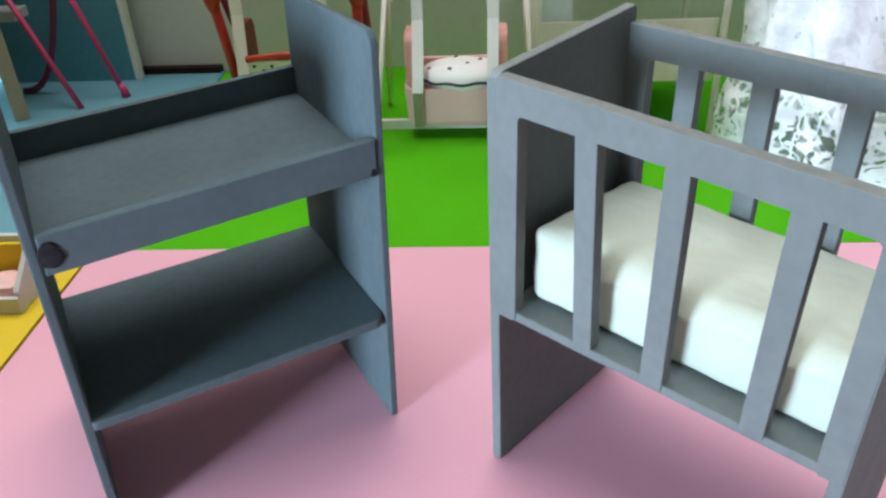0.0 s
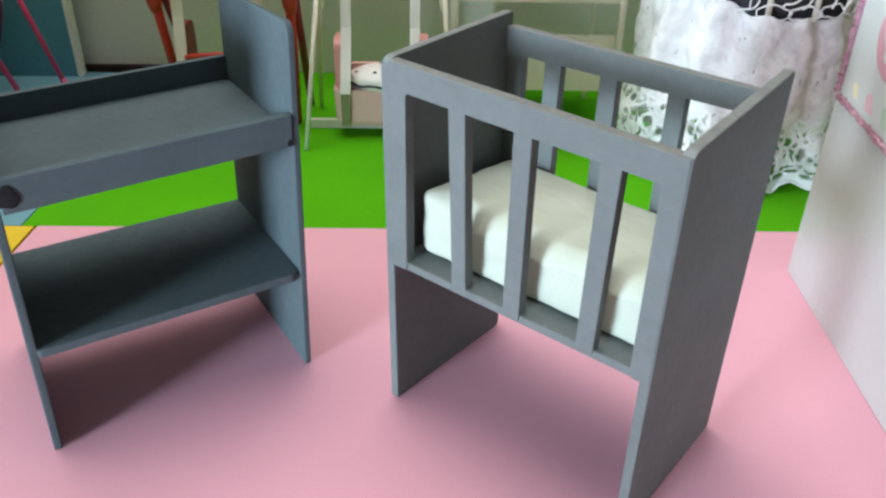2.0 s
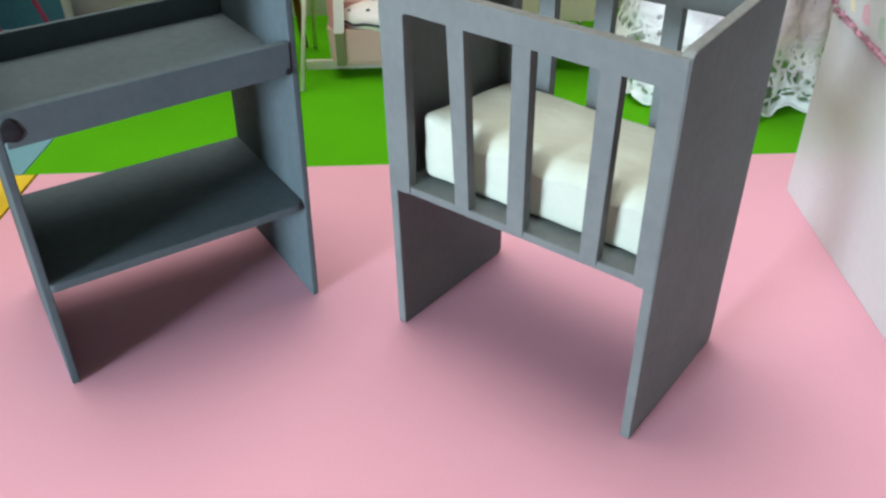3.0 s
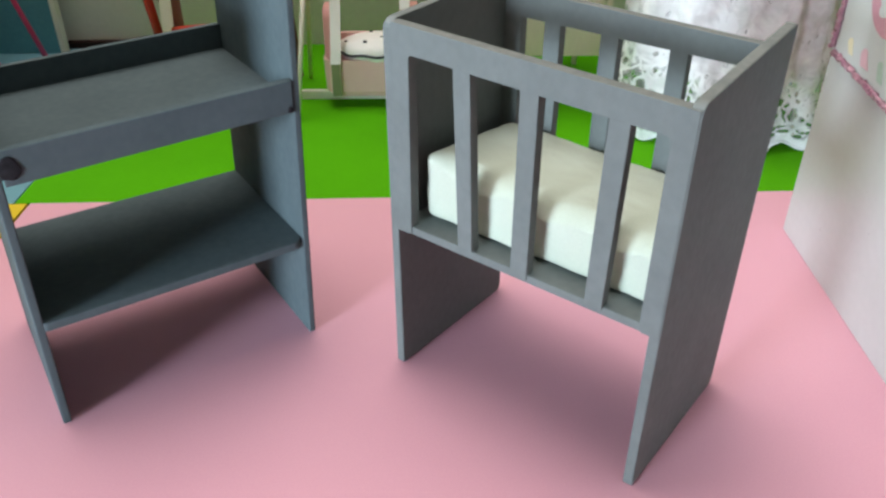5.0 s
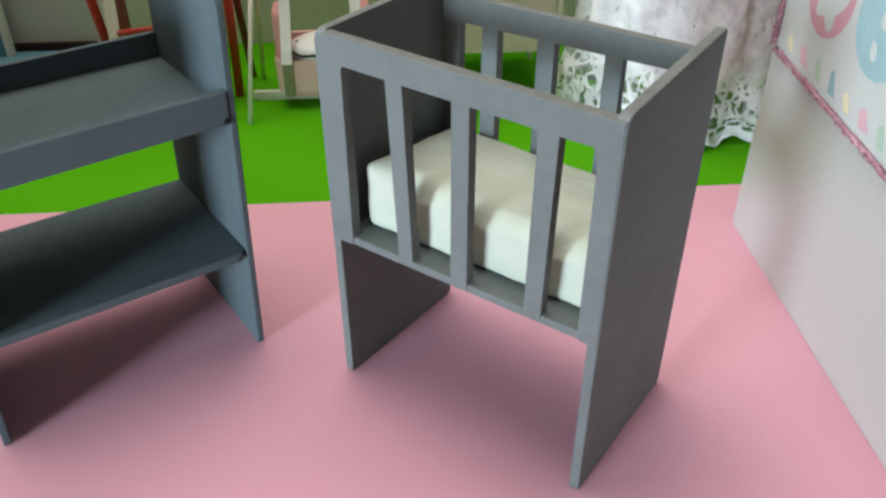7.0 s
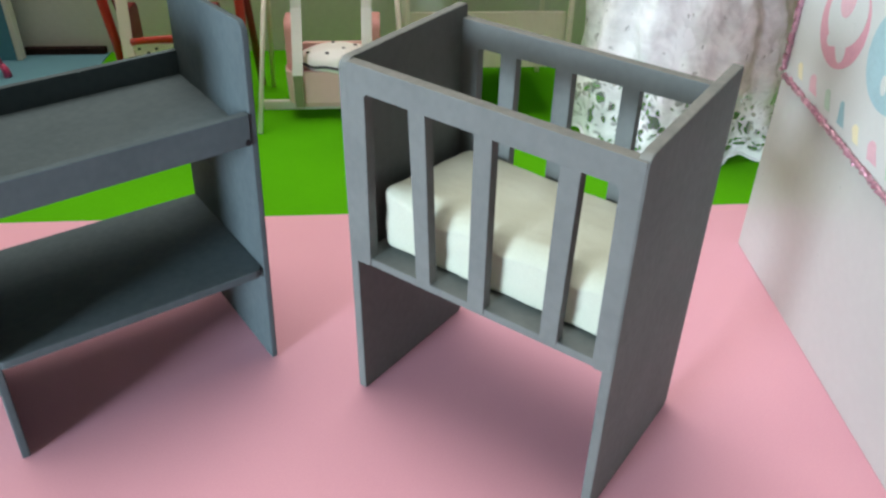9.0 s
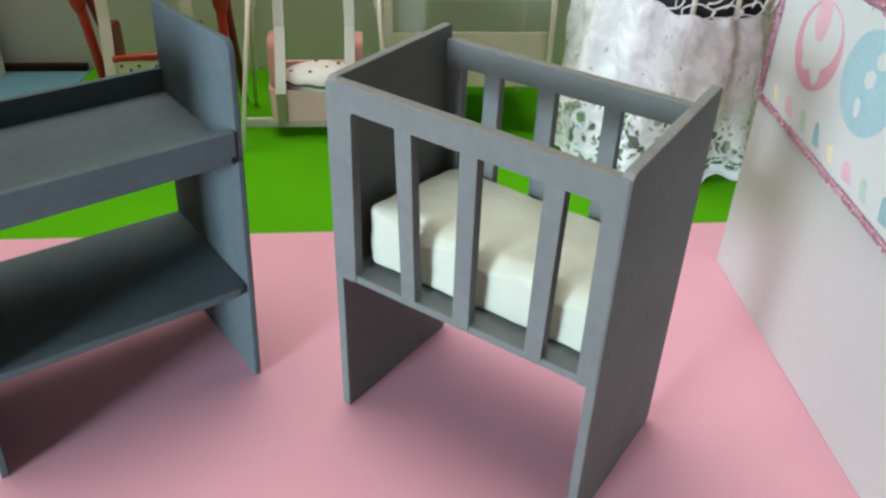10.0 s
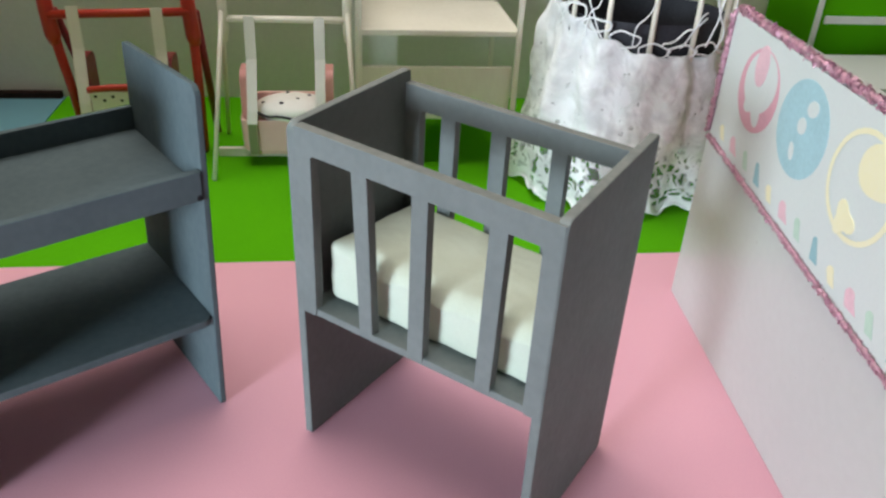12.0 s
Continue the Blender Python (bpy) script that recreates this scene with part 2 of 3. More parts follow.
def plate(outline, a, b, axis="x", bev=0.0004):
    """A plate of the given outline (two coordinates), from a to b along the axis that is left out."""
    bm = bmesh.new()
    rings = []
    for d in (a, b):
        ring = []
        for p, q in outline:
            ring.append(bm.verts.new({"x": (d, p, q), "y": (p, d, q), "z": (p, q, d)}[axis]))
        rings.append(ring)
    count = len(outline)
    bm.faces.new(rings[0])
    bm.faces.new(rings[1][::-1])
    for i in range(count):
        j = (i + 1) % count
        bm.faces.new((rings[0][i], rings[0][j], rings[1][j], rings[1][i]))
    bmesh.ops.recalc_face_normals(bm, faces=bm.faces)
    if bev:
        edges = [e for e in bm.edges if len(e.link_faces) == 2 and e.calc_face_angle(0) > 0.7]
        bmesh.ops.bevel(bm, geom=edges, offset=bev, segments=2, affect="EDGES", profile=0.6)
    return bm


def rounded(y0, y1, z0, z1, radii, steps=6):
    """An outline with its corners rounded: lower left, lower right, upper right, upper left."""
    out = []
    for (cy, cz, sy, sz, start), r in zip(((y0, z0, 1, 1, 180), (y1, z0, -1, 1, 270), (y1, z1, -1, -1, 0), (y0, z1, 1, -1, 90)), radii):
        if r <= 0:
            out.append((cy, cz))
            continue
        for k in range(steps + 1):
            a = radians(start + 90 * k / steps)
            out.append((cy + sy * r + r * math.cos(a), cz + sz * r + r * math.sin(a)))
    return out


def tube(points, radius, sides=8, closed=False, bm=None):
    """A round bar along points; radius may be one number or one for each point."""
    bm = bm or bmesh.new()
    pts = [Vector(p) for p in points]
    radii = radius if isinstance(radius, (list, tuple)) else [radius] * len(pts)
    rings, side = [], None
    for i, p in enumerate(pts):
        before, after = pts[i - 1] if i or closed else p, pts[(i + 1) % len(pts)] if i < len(pts) - 1 or closed else p
        way = (after - before).normalized()
        if side is None:
            side = way.cross(Vector((0, 0, 1)) if abs(way.z) < 0.9 else Vector((1, 0, 0)))
        side = (side - way * side.dot(way)).normalized()
        up = way.cross(side)
        rings.append([bm.verts.new(p + radii[i] * (math.cos(2 * math.pi * k / sides) * side + math.sin(2 * math.pi * k / sides) * up)) for k in range(sides)])
    for i in range(len(rings) - (0 if closed else 1)):
        one, two = rings[i], rings[(i + 1) % len(rings)]
        for k in range(sides):
            bm.faces.new((one[k], one[(k + 1) % sides], two[(k + 1) % sides], two[k]))
    if not closed:
        bm.faces.new(rings[0][::-1])
        bm.faces.new(rings[-1])
    return bm


def bezier(a, b, c, count=8):
    a, b, c = Vector(a), Vector(b), Vector(c)
    return [(1 - t) ** 2 * a + 2 * t * (1 - t) * b + t * t * c for t in (k / count for k in range(count + 1))]


def ribbon(points, wide, thick, across=(1, 0, 0)):
    """A flat strap along points."""
    bm = bmesh.new()
    across = Vector(across)
    pts, rings = [Vector(p) for p in points], []
    for i, p in enumerate(pts):
        way = (pts[min(i + 1, len(pts) - 1)] - pts[max(i - 1, 0)]).normalized()
        out = way.cross(across).normalized()
        rings.append([bm.verts.new(p + sx * wide / 2 * across + so * thick / 2 * out) for sx, so in ((-1, -1), (1, -1), (1, 1), (-1, 1))])
    for one, two in zip(rings, rings[1:]):
        for k in range(4):
            bm.faces.new((one[k], one[(k + 1) % 4], two[(k + 1) % 4], two[k]))
    bm.faces.new(rings[0][::-1])
    bm.faces.new(rings[-1])
    return bm


def warp(bm, move):
    for v in bm.verts:
        v.co = move(v.co)
    return bm


# ---- the setting ----
def structure(name, bm, mat, m=None, label="", category="structure"):
    ob = part(name, bm, mat)
    if m is not None:
        ob.matrix_world = m
    return tagged(ob, label, category, kind="structure")


# all of the setting is laid out along the back wall: u, v, z
PINK_V = 0.2757
LEFT_U = -0.1585
NEAR_U, FAR_U, FAR_V = -1.50, 0.85, 1.40
structure("floor", block(NEAR_U - 0.1, FAR_U + 0.1, WIN_V - 0.24, FAR_V + 0.1, -0.12, -0.006, 0), FLOOR_TILE, ROOM, "plain brown floor under the coloured sheets", "floor")
structure("wall_back", block(NEAR_U + 0.002, FAR_U - 0.002, 0.505, 0.53, -0.006, 0.34, 0.001), WALL, ROOM, "matt grey-olive low wall behind the toy furniture", "wall")
# unseen panel, added to keep window light off the swings and back wall
structure("light_block_left", block(-0.345, -0.305, -0.05, 0.40, 0.0, 0.34, 0.001), WALL, ROOM, "plain matt grey-olive panel, added out of view to block window light", "wall")
structure("wall_near_end", block(NEAR_U - 0.1, NEAR_U, WIN_V, FAR_V, -0.006, ROOM_H, 0), PLASTER, ROOM, "plain matt taupe wall", "wall")
structure("wall_far_end", block(FAR_U, FAR_U + 0.1, WIN_V, FAR_V, -0.006, ROOM_H, 0), PLASTER, ROOM, "plain matt taupe wall", "wall")
structure("wall_beyond", block(NEAR_U - 0.1, FAR_U + 0.1, FAR_V, FAR_V + 0.1, -0.006, ROOM_H, 0), PLASTER, ROOM, "plain matt taupe wall", "wall")


def joined(boxes):
    """Several plain blocks as one mesh."""
    bm = bmesh.new()
    for box in boxes:
        piece = block(*box, 0)
        me = bpy.data.meshes.new("piece")
        piece.to_mesh(me)
        piece.free()
        bm.from_mesh(me)
        bpy.data.meshes.remove(me)
    return bm


H = FILL_SIZE / 2
A0, A1, B0, B1 = NEAR_U - 0.1, FAR_U + 0.1, WIN_V - 0.24, FAR_V + 0.1
# unseen ceiling, left open where the added fill lamp shines through
structure("ceiling", joined(((A0, FILL_U - H, B0, B1, ROOM_H, 1.68), (FILL_U + H, A1, B0, B1, ROOM_H, 1.68),
                             (FILL_U - H, FILL_U + H, B0, FILL_V - H, ROOM_H, 1.68), (FILL_U - H, FILL_U + H, FILL_V + H, B1, ROOM_H, 1.68))),
          CEILING_PAINT, ROOM, "plain pale grey ceiling, unseen, with a square opening for the added fill lamp", "ceiling")

W0, W1 = WIN_U - WIN_W / 2, WIN_U + WIN_W / 2
# unseen wall, its thickness added so the reveal dims the right side
structure("wall_window", joined(((A0, W0, B0, WIN_V, -0.006, ROOM_H), (W1, A1, B0, WIN_V, -0.006, ROOM_H),
                                 (W0, W1, B0, WIN_V, -0.006, WIN_Z0), (W0, W1, B0, WIN_V, WIN_Z1, ROOM_H))),
          PLASTER, ROOM, "unseen matt taupe window wall, made thick so its reveal narrows the light", "wall")

structure("pink_sheet", block(LEFT_U, 0.42, -0.6, PINK_V, -0.003, 0.0, 0.0004), PINK_FOAM, ROOM, "soft pink foam sheet lying flat as a toy floor", "foam sheet")
structure("green_sheet", block(-0.1660, 0.9, PINK_V + 0.0006, 0.5045, -0.0034, -0.0004, 0.0004), GREEN_FELT, ROOM, "bright grass-green felt sheet along the wall", "felt sheet")
structure("blue_sheet", block(-0.4595, -0.1665, PINK_V + 0.0006, 0.5045, -0.0034, -0.0004, 0.0004), BLUE_FOAM, ROOM, "pale blue foam sheet along the wall", "foam sheet")
structure("yellow_sheet", block(-0.4596, LEFT_U - 0.0015, -0.3, PINK_V, -0.0032, -0.0002, 0.0004), YELLOW_FOAM, ROOM, "bright yellow foam sheet with a dark cut edge", "foam sheet")
structure("trim", block(-0.222, -0.168, 0.4990, 0.5045, -0.0004, 0.0040, 0.0003), DARK_WOOD, ROOM, "dark brown strip at the foot of the wall", "trim")


# ---- grey toy crib ----
CX0, CX1, CY0, CY1 = -0.1000, -0.0136, 0.1272, 0.1826
CT = 0.0029
crib = thing("toy_crib", pose((CX0 + CX1) / 2, (CY0 + CY1) / 2, 0), "small grey-painted board crib with slatted sides on pink foam", "crib")
OX, OY = (CX0 + CX1) / 2, (CY0 + CY1) / 2


def lean_left(co):
    return Vector((co.x - 0.014 * co.z, co.y, co.z))


def wobble(bm, amount=0.00018, scale=60.0):
    """Hand-cut edges: slight unevenness."""
    for v in bm.verts:
        v.co += amount * noise.noise_vector(v.co * scale)
    return bm


def pale_top(ob):
    """The upward faces of a board's upper edge are paler."""
    ob.data.materials.append(PALE_EDGE)
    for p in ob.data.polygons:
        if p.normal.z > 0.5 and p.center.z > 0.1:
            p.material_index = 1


def crib_x(x):
    return x - OX


def crib_y(y):
    return y - OY


def panel_line(y0, y1, front, rear, r, steps=5):
    """A side board's outline: its top rises a little from front to rear, its front top corner is rounded."""
    out = [(y0 + 0.0004, 0.0), (y1 - 0.0016, 0.0), (y1, 0.0016), (y1, rear - 0.0008), (y1 - 0.0008, rear)]
    for k in range(steps + 1):
        a = radians(90 + 90 * k / steps)
        out.append((y0 + r + r * math.cos(a), front - r + r * math.sin(a) + 0.0002))
    return out + [(y0, 0.0004)]


pale_top(part("side_panel", wobble(warp(plate(panel_line(crib_y(CY0), crib_y(CY1), 0.1140, 0.1168, 0.0034), crib_x(CX0), crib_x(CX0 + CT)), lean_left)), GREY, crib))
pale_top(part("side_panel", wobble(plate(panel_line(crib_y(CY0), crib_y(CY1), 0.1122, 0.1166, 0.0030), crib_x(CX1 - CT), crib_x(CX1))), GREY, crib))
part("base_board", wobble(block(crib_x(CX0 + CT), crib_x(CX1 - CT), crib_y(CY0 + 0.0002), crib_y(CY1 - 0.0002), 0.0518, 0.0544)), GREY, crib)


def crib_side(y0, y1, top_left, top_right, low, low_right, left, right, slats):
    """One slatted side, cut from one board: a frame of rail and stiles, and the slats between them. slats: x at foot and head, foot height."""
    a, b = CX0 + CT - 0.0014, CX1 - 0.0004
    c = 0.0008
    frame_line = [(a, 0.0519), (left - c, 0.0519), (left, 0.0519 + c), (left, low - c), (left + c, low), (right - c, low_right), (right, low_right - c), (right, 0.0519 + c),
                  (right + c, 0.0519), (b, 0.0519), (b, top_right), (a, top_left)]
    pale_top(part("frame", wobble(plate([(crib_x(p), q) for p, q in frame_line], crib_y(y0 - 0.0003), crib_y(y1 + 0.0003), "y", 0.00022)), GREY, crib))
    for x0, x1, x2, x3, z in slats:
        head = low + (low_right - low) * (x2 - left) / (right - left) + 0.0012
        quad = [(crib_x(x0), z), (crib_x(x1), z), (crib_x(x3), head), (crib_x(x2), head)]
        part("slat", wobble(plate(quad, crib_y(y0 - 0.00024), crib_y(y1 + 0.0002), "y", 0.00025)), GREY, crib)


crib_side(CY0, CY0 + CT, 0.1138, 0.1110, 0.1062, 0.1038, -0.0925, -0.0193,
          ((-0.0754, -0.0706, -0.0780, -0.0727, 0.0545), (-0.0577, -0.0523, -0.0577, -0.0525, 0.0528), (-0.0347, -0.0297, -0.0340, -0.0286, 0.0533)))
crib_side(CY1 - CT, CY1, 0.1128, 0.1104, 0.1046, 0.1040, -0.0925, -0.0195,
          ((-0.0842, -0.0788, -0.0842, -0.0786, 0.0546), (-0.0652, -0.0596, -0.0652, -0.0596, 0.0546), (-0.0440, -0.0388, -0.0440, -0.0388, 0.0546)))


def mattress_mesh():
    """A stuffed pad, cut square at its ends, pulled in at three places along its front edge."""
    bm = bmesh.new()
    x0, x1, y0, y1, z0, z1 = -0.0940, -0.0172, 0.1346, 0.1793, 0.0546, 0.0750
    bmesh.ops.create_cube(bm, size=2.0)
    bmesh.ops.subdivide_edges(bm, edges=bm.edges, cuts=59, use_grid_fill=True)
    creases = (-0.0735, -0.0535, -0.0318)
    low, high = Vector((x0, y0, z0)), Vector((x1, y1, z1))
    r = 0.0026
    for v in bm.verts:
        unit = Vector([0.5 + 0.5 * math.copysign(abs(c) ** 0.8, c) for c in v.co])
        p = Vector([a + (b - a) * u for a, b, u in zip(low, high, unit)])
        core = Vector([min(max(c, a + r), b - r) for c, a, b in zip(p, low, high)])
        off = p - core
        if off.length > 1e-9:
            p = core + off.normalized() * r
        x, y, z = p
        fx, fy, up = (x - x0) / (x1 - x0), (y - y0) / (y1 - y0), max(0.0, (z - z0) / (z1 - z0))
        front = max(0.0, 1 - fy / 0.36)
        dip = 0.0
        for cr in creases:
            gap = x - cr - 0.25 * (y - y0)
            dip = max(dip, math.exp(-((gap / (0.0026 if gap < 0 else 0.0052)) ** 2)))
        z -= (0.0030 * fx + 0.0038 * fy) * up
        z -= 0.0022 * dip * front ** 1.6 * up
        z -= 0.0034 * max(0.0, 1 - fy / 0.16) ** 2 * up ** 3 * min(1.0, fx / 0.14)
        z += 0.0008 * front * up * (1 - dip)
        y += 0.0011 * dip * max(0.0, 1 - fy / 0.12) * (0.35 + 0.65 * up)
        z += (0.0005 * noise.noise(Vector((x, y, 0)) * 80) + 0.00025 * noise.noise(Vector((x, y, 3)) * 260)) * up
        y += 0.0005 * noise.noise(Vector((x, 0, z)) * 170) * max(0.0, 1 - fy / 0.3)
        x += 0.0005 * noise.noise(Vector((0, y, z)) * 170)
        v.co = (crib_x(x), crib_y(y), max(z, z0))
    return bm


mattress = part("mattress", mattress_mesh(), FABRIC, smooth=True)
mattress.matrix_world = pose(OX, OY, 0)
tagged(mattress, "puffy cream white stuffed mattress lying in the grey crib", "mattress")


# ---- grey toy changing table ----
SX, SY = Vector((0.306, 0.952, 0)).normalized(), Vector((-0.952, 0.306, 0)).normalized()
shelf_pose = Matrix(((SX.x, SY.x, 0, -0.1335), (SX.y, SY.y, 0, 0.1186), (0, 0, 1, 0), (0, 0, 0, 1)))
changer = thing("toy_changing_table", shelf_pose, "grey-painted board changing table with tray top and open lower shelf, toned darker and bluer for its shade", "changing table")


def lean(co):
    return Vector((co.x + 0.031 * co.z, co.y, co.z))


SIDE = panel_line(0.0, 0.0620, 0.1180, 0.1162, 0.0040)
part("side_panel", wobble(warp(plate(SIDE, 0.0, 0.0021), lean)), GREY_SHADED, changer)
part("side_panel", wobble(warp(plate(SIDE, -0.0814, -0.0791), lambda co: lean(Vector((co.x - 0.010 * co.y, co.y, co.z))))), GREY_SHADED, changer)


def drop_left(co):
    """The tray hangs a little lower at one end."""
    return lean(Vector((co.x, co.y, co.z + 0.034 * co.x)))


part("tray_deck", wobble(warp(block(-0.0800, 0.0, 0.0022, 0.0592, 0.0828, 0.0856), drop_left)), GREY_SHADED, changer)
part("front_lip", wobble(warp(block(-0.0787, -0.0002, -0.0006, 0.0022, 0.0820, 0.0918), drop_left)), GREY_SHADED, changer)
part("back_lip", wobble(warp(block(-0.0800, 0.0, 0.0592, 0.0618, 0.0828, 0.0938), drop_left)), GREY_SHADED, changer)
part("lower_shelf", wobble(warp(plate(rounded(-0.0800, 0.0, -0.0004, 0.0612, (0.002, 0.0035, 0, 0)), 0.0350, 0.0378, "z"), lambda co: lean(Vector((co.x, co.y, co.z + 0.012 * co.x))))), GREY_SHADED, changer)
for gx, gz, gr in ((-0.0768, 0.0842, 0.0036), (-0.0012, 0.0832, 0.0012)):
    bm = bmesh.new()
    bmesh.ops.create_icosphere(bm, subdivisions=3, radius=1.0)
    warp(bm, lambda co: lean(Vector((gx + co.x * gr * 0.75, -0.0007 + co.y * gr * 0.07, gz + co.z * gr * 0.9))) + Vector((0.0008, 0.0, 0.0008)) * noise.noise(co * 1.1) * (gr / 0.0036))
    part("glue_blob", bm, GLUE, changer, "dark dried glue blob at the joint", smooth=True)


# ---- toy swings ----
def swing_seat(parent, u0, u1, v0, v1, low, rim, arm, shell, side, deep):
    """A moulded tub: floor, walls, two arm rests."""
    wide = u1 - u0
    outline = rounded(u0, u1, v0, v1, (0.006,) * 4, 5)
    bm = bmesh.new()
    rows = ((0.86, low), (0.97, low + 0.003), (1.0, rim), (0.93, rim), (0.88, low + 0.004), (0.2, low + 0.003))
    cu, cv = (u0 + u1) / 2, (v0 + v1) / 2
    rings = [[bm.verts.new((cu + (p - cu) * s, cv + (q - cv) * s, z)) for p, q in outline] for s, z in rows]
    for one, two in zip(rings, rings[1:]):
        for k in range(len(outline)):
            j = (k + 1) % len(outline)
            bm.faces.new((one[k], one[j], two[j], two[k]))
    bm.faces.new(rings[0][::-1])
    bm.faces.new(rings[-1])
    part("seat_tub", bm, shell, parent)
    for x in (u0 + 0.0035, u1 - 0.0035):
        grip = rounded(cv - 0.007, cv + 0.013, rim - 0.004, arm, (0.001, 0.001, 0.006, 0.006), 6)
        part("arm_rest", plate(grip, x - 0.0026, x + 0.0026, "x", 0.0008), side, parent)
    rest = rounded(u0 + 0.006, u1 - 0.006, rim - 0.004, rim + 0.009, (0.001, 0.001, 0.005, 0.005), 5)
    part("seat_back", plate(rest, v1 - 0.004, v1 - 0.0012, "y", 0.0006), deep, parent)


def spotted_cushion(u0, u1, v0, v1, z, spots, puff=0.0065):
    bm = bmesh.new()
    bmesh.ops.create_icosphere(bm, subdivisions=4, radius=1.0)
    cu, cv = (u0 + u1) / 2, (v0 + v1) / 2
    warp(bm, lambda co: Vector((cu + co.x * (u1 - u0) / 2, cv + co.y * (v1 - v0) / 2, z + co.z * puff + 0.0009 * noise.noise(co * 3))))
    cushion = part("seat_cushion", bm, WHITE_STRAP, smooth=True)
    cushion.matrix_world = ROOM
    tagged(cushion, "puffy white cushion with dark spots in the pink swing seat", "cushion")
    edge = [(cu + math.cos(a) * (u1 - u0) / 2, cv + math.sin(a) * (v1 - v0) / 2 * 1.01, z - 0.0008 + 0.0005 * math.sin(a * 9)) for a in (2 * math.pi * k / 64 for k in range(64))]
    part("piping", tube(edge, 0.0008, 6, True), BLACK_INK, cushion, "thin black edge piping", smooth=True)
    for su, sv, r in spots:
        d = 1 - (su * su + sv * sv)
        bm = bmesh.new()
        bmesh.ops.create_uvsphere(bm, u_segments=10, v_segments=6, radius=1.0)
        top = z + puff * math.sqrt(max(0.05, d))
        warp(bm, lambda co: Vector((cu + su * (u1 - u0) / 2 + co.x * r, cv + sv * (v1 - v0) / 2 + co.y * r * 0.8, top + co.z * 0.0006)))
        part("spot", bm, BLACK_INK, cushion, smooth=True)


def white_swing():
    s = thing("toy_swing", ROOM, "cream wooden toy swing with salmon pink seat on green felt", "toy swing", "row of toy swings")
    for u_top, u_foot in ((-0.0405, -0.0485), (0.0275, 0.0320)):
        for foot_v in (0.366, 0.437):
            apex = (u_top, 0.4005, 0.0895)
            part("leg", tube([apex, ((u_top + u_foot) / 2, (0.4005 + foot_v) / 2, 0.045), (u_foot, foot_v, -0.0004)], 0.0013, 8), CREAM_WOOD, s, smooth=True)
        part("apex_knob", tube([(u_top, 0.4005, 0.0690), (u_top, 0.4005, 0.0760), (u_top, 0.4005, 0.0850), (u_top, 0.4005, 0.0960), (u_top, 0.4005, 0.0985)],
                               [0.0016, 0.0028, 0.0025, 0.0027, 0.0014], 10), CREAM_WOOD, s, smooth=True)
    part("top_bar", tube([(-0.0405, 0.4005, 0.0815), (0.0275, 0.4005, 0.0815)], 0.0019, 8), CREAM_WOOD, s, smooth=True)
    part("low_bar", block(-0.0500, 0.0330, 0.3990, 0.4020, -0.0004, 0.0050), CREAM_WOOD, s)
    for u in (-0.0265, 0.0118):
        part("strap", ribbon([(u, 0.3985, 0.0835), (u, 0.3960, 0.0600), (u - 0.0004, 0.3850, 0.0330), (u - 0.0008, 0.3832, 0.0262)], 0.0058, 0.0007), WHITE_STRAP, s)
        part("strap_tail", ribbon([(u - 0.0008, 0.3836, 0.0264), (u - 0.0008, 0.3836, 0.0180), (u - 0.0008, 0.3842, 0.0072)], 0.0050, 0.0007), OLIVE_TAPE, s, "dull olive lower end of the strap")
    swing_seat(s, -0.0345, 0.0200, 0.3850, 0.4130, 0.0062, 0.0275, 0.0545, PINK_PALE, PINK_PLASTIC, PINK_PALE)
    spotted_cushion(-0.0270, 0.0185, 0.3832, 0.4115, 0.0310, ((-0.75, -0.30, 0.0012), (-0.28, -0.62, 0.0013), (0.12, -0.40, 0.0014), (0.40, 0.0, 0.0013), (0.72, -0.25, 0.0012), (-0.15, 0.35, 0.0011)), 0.0085)
    return s


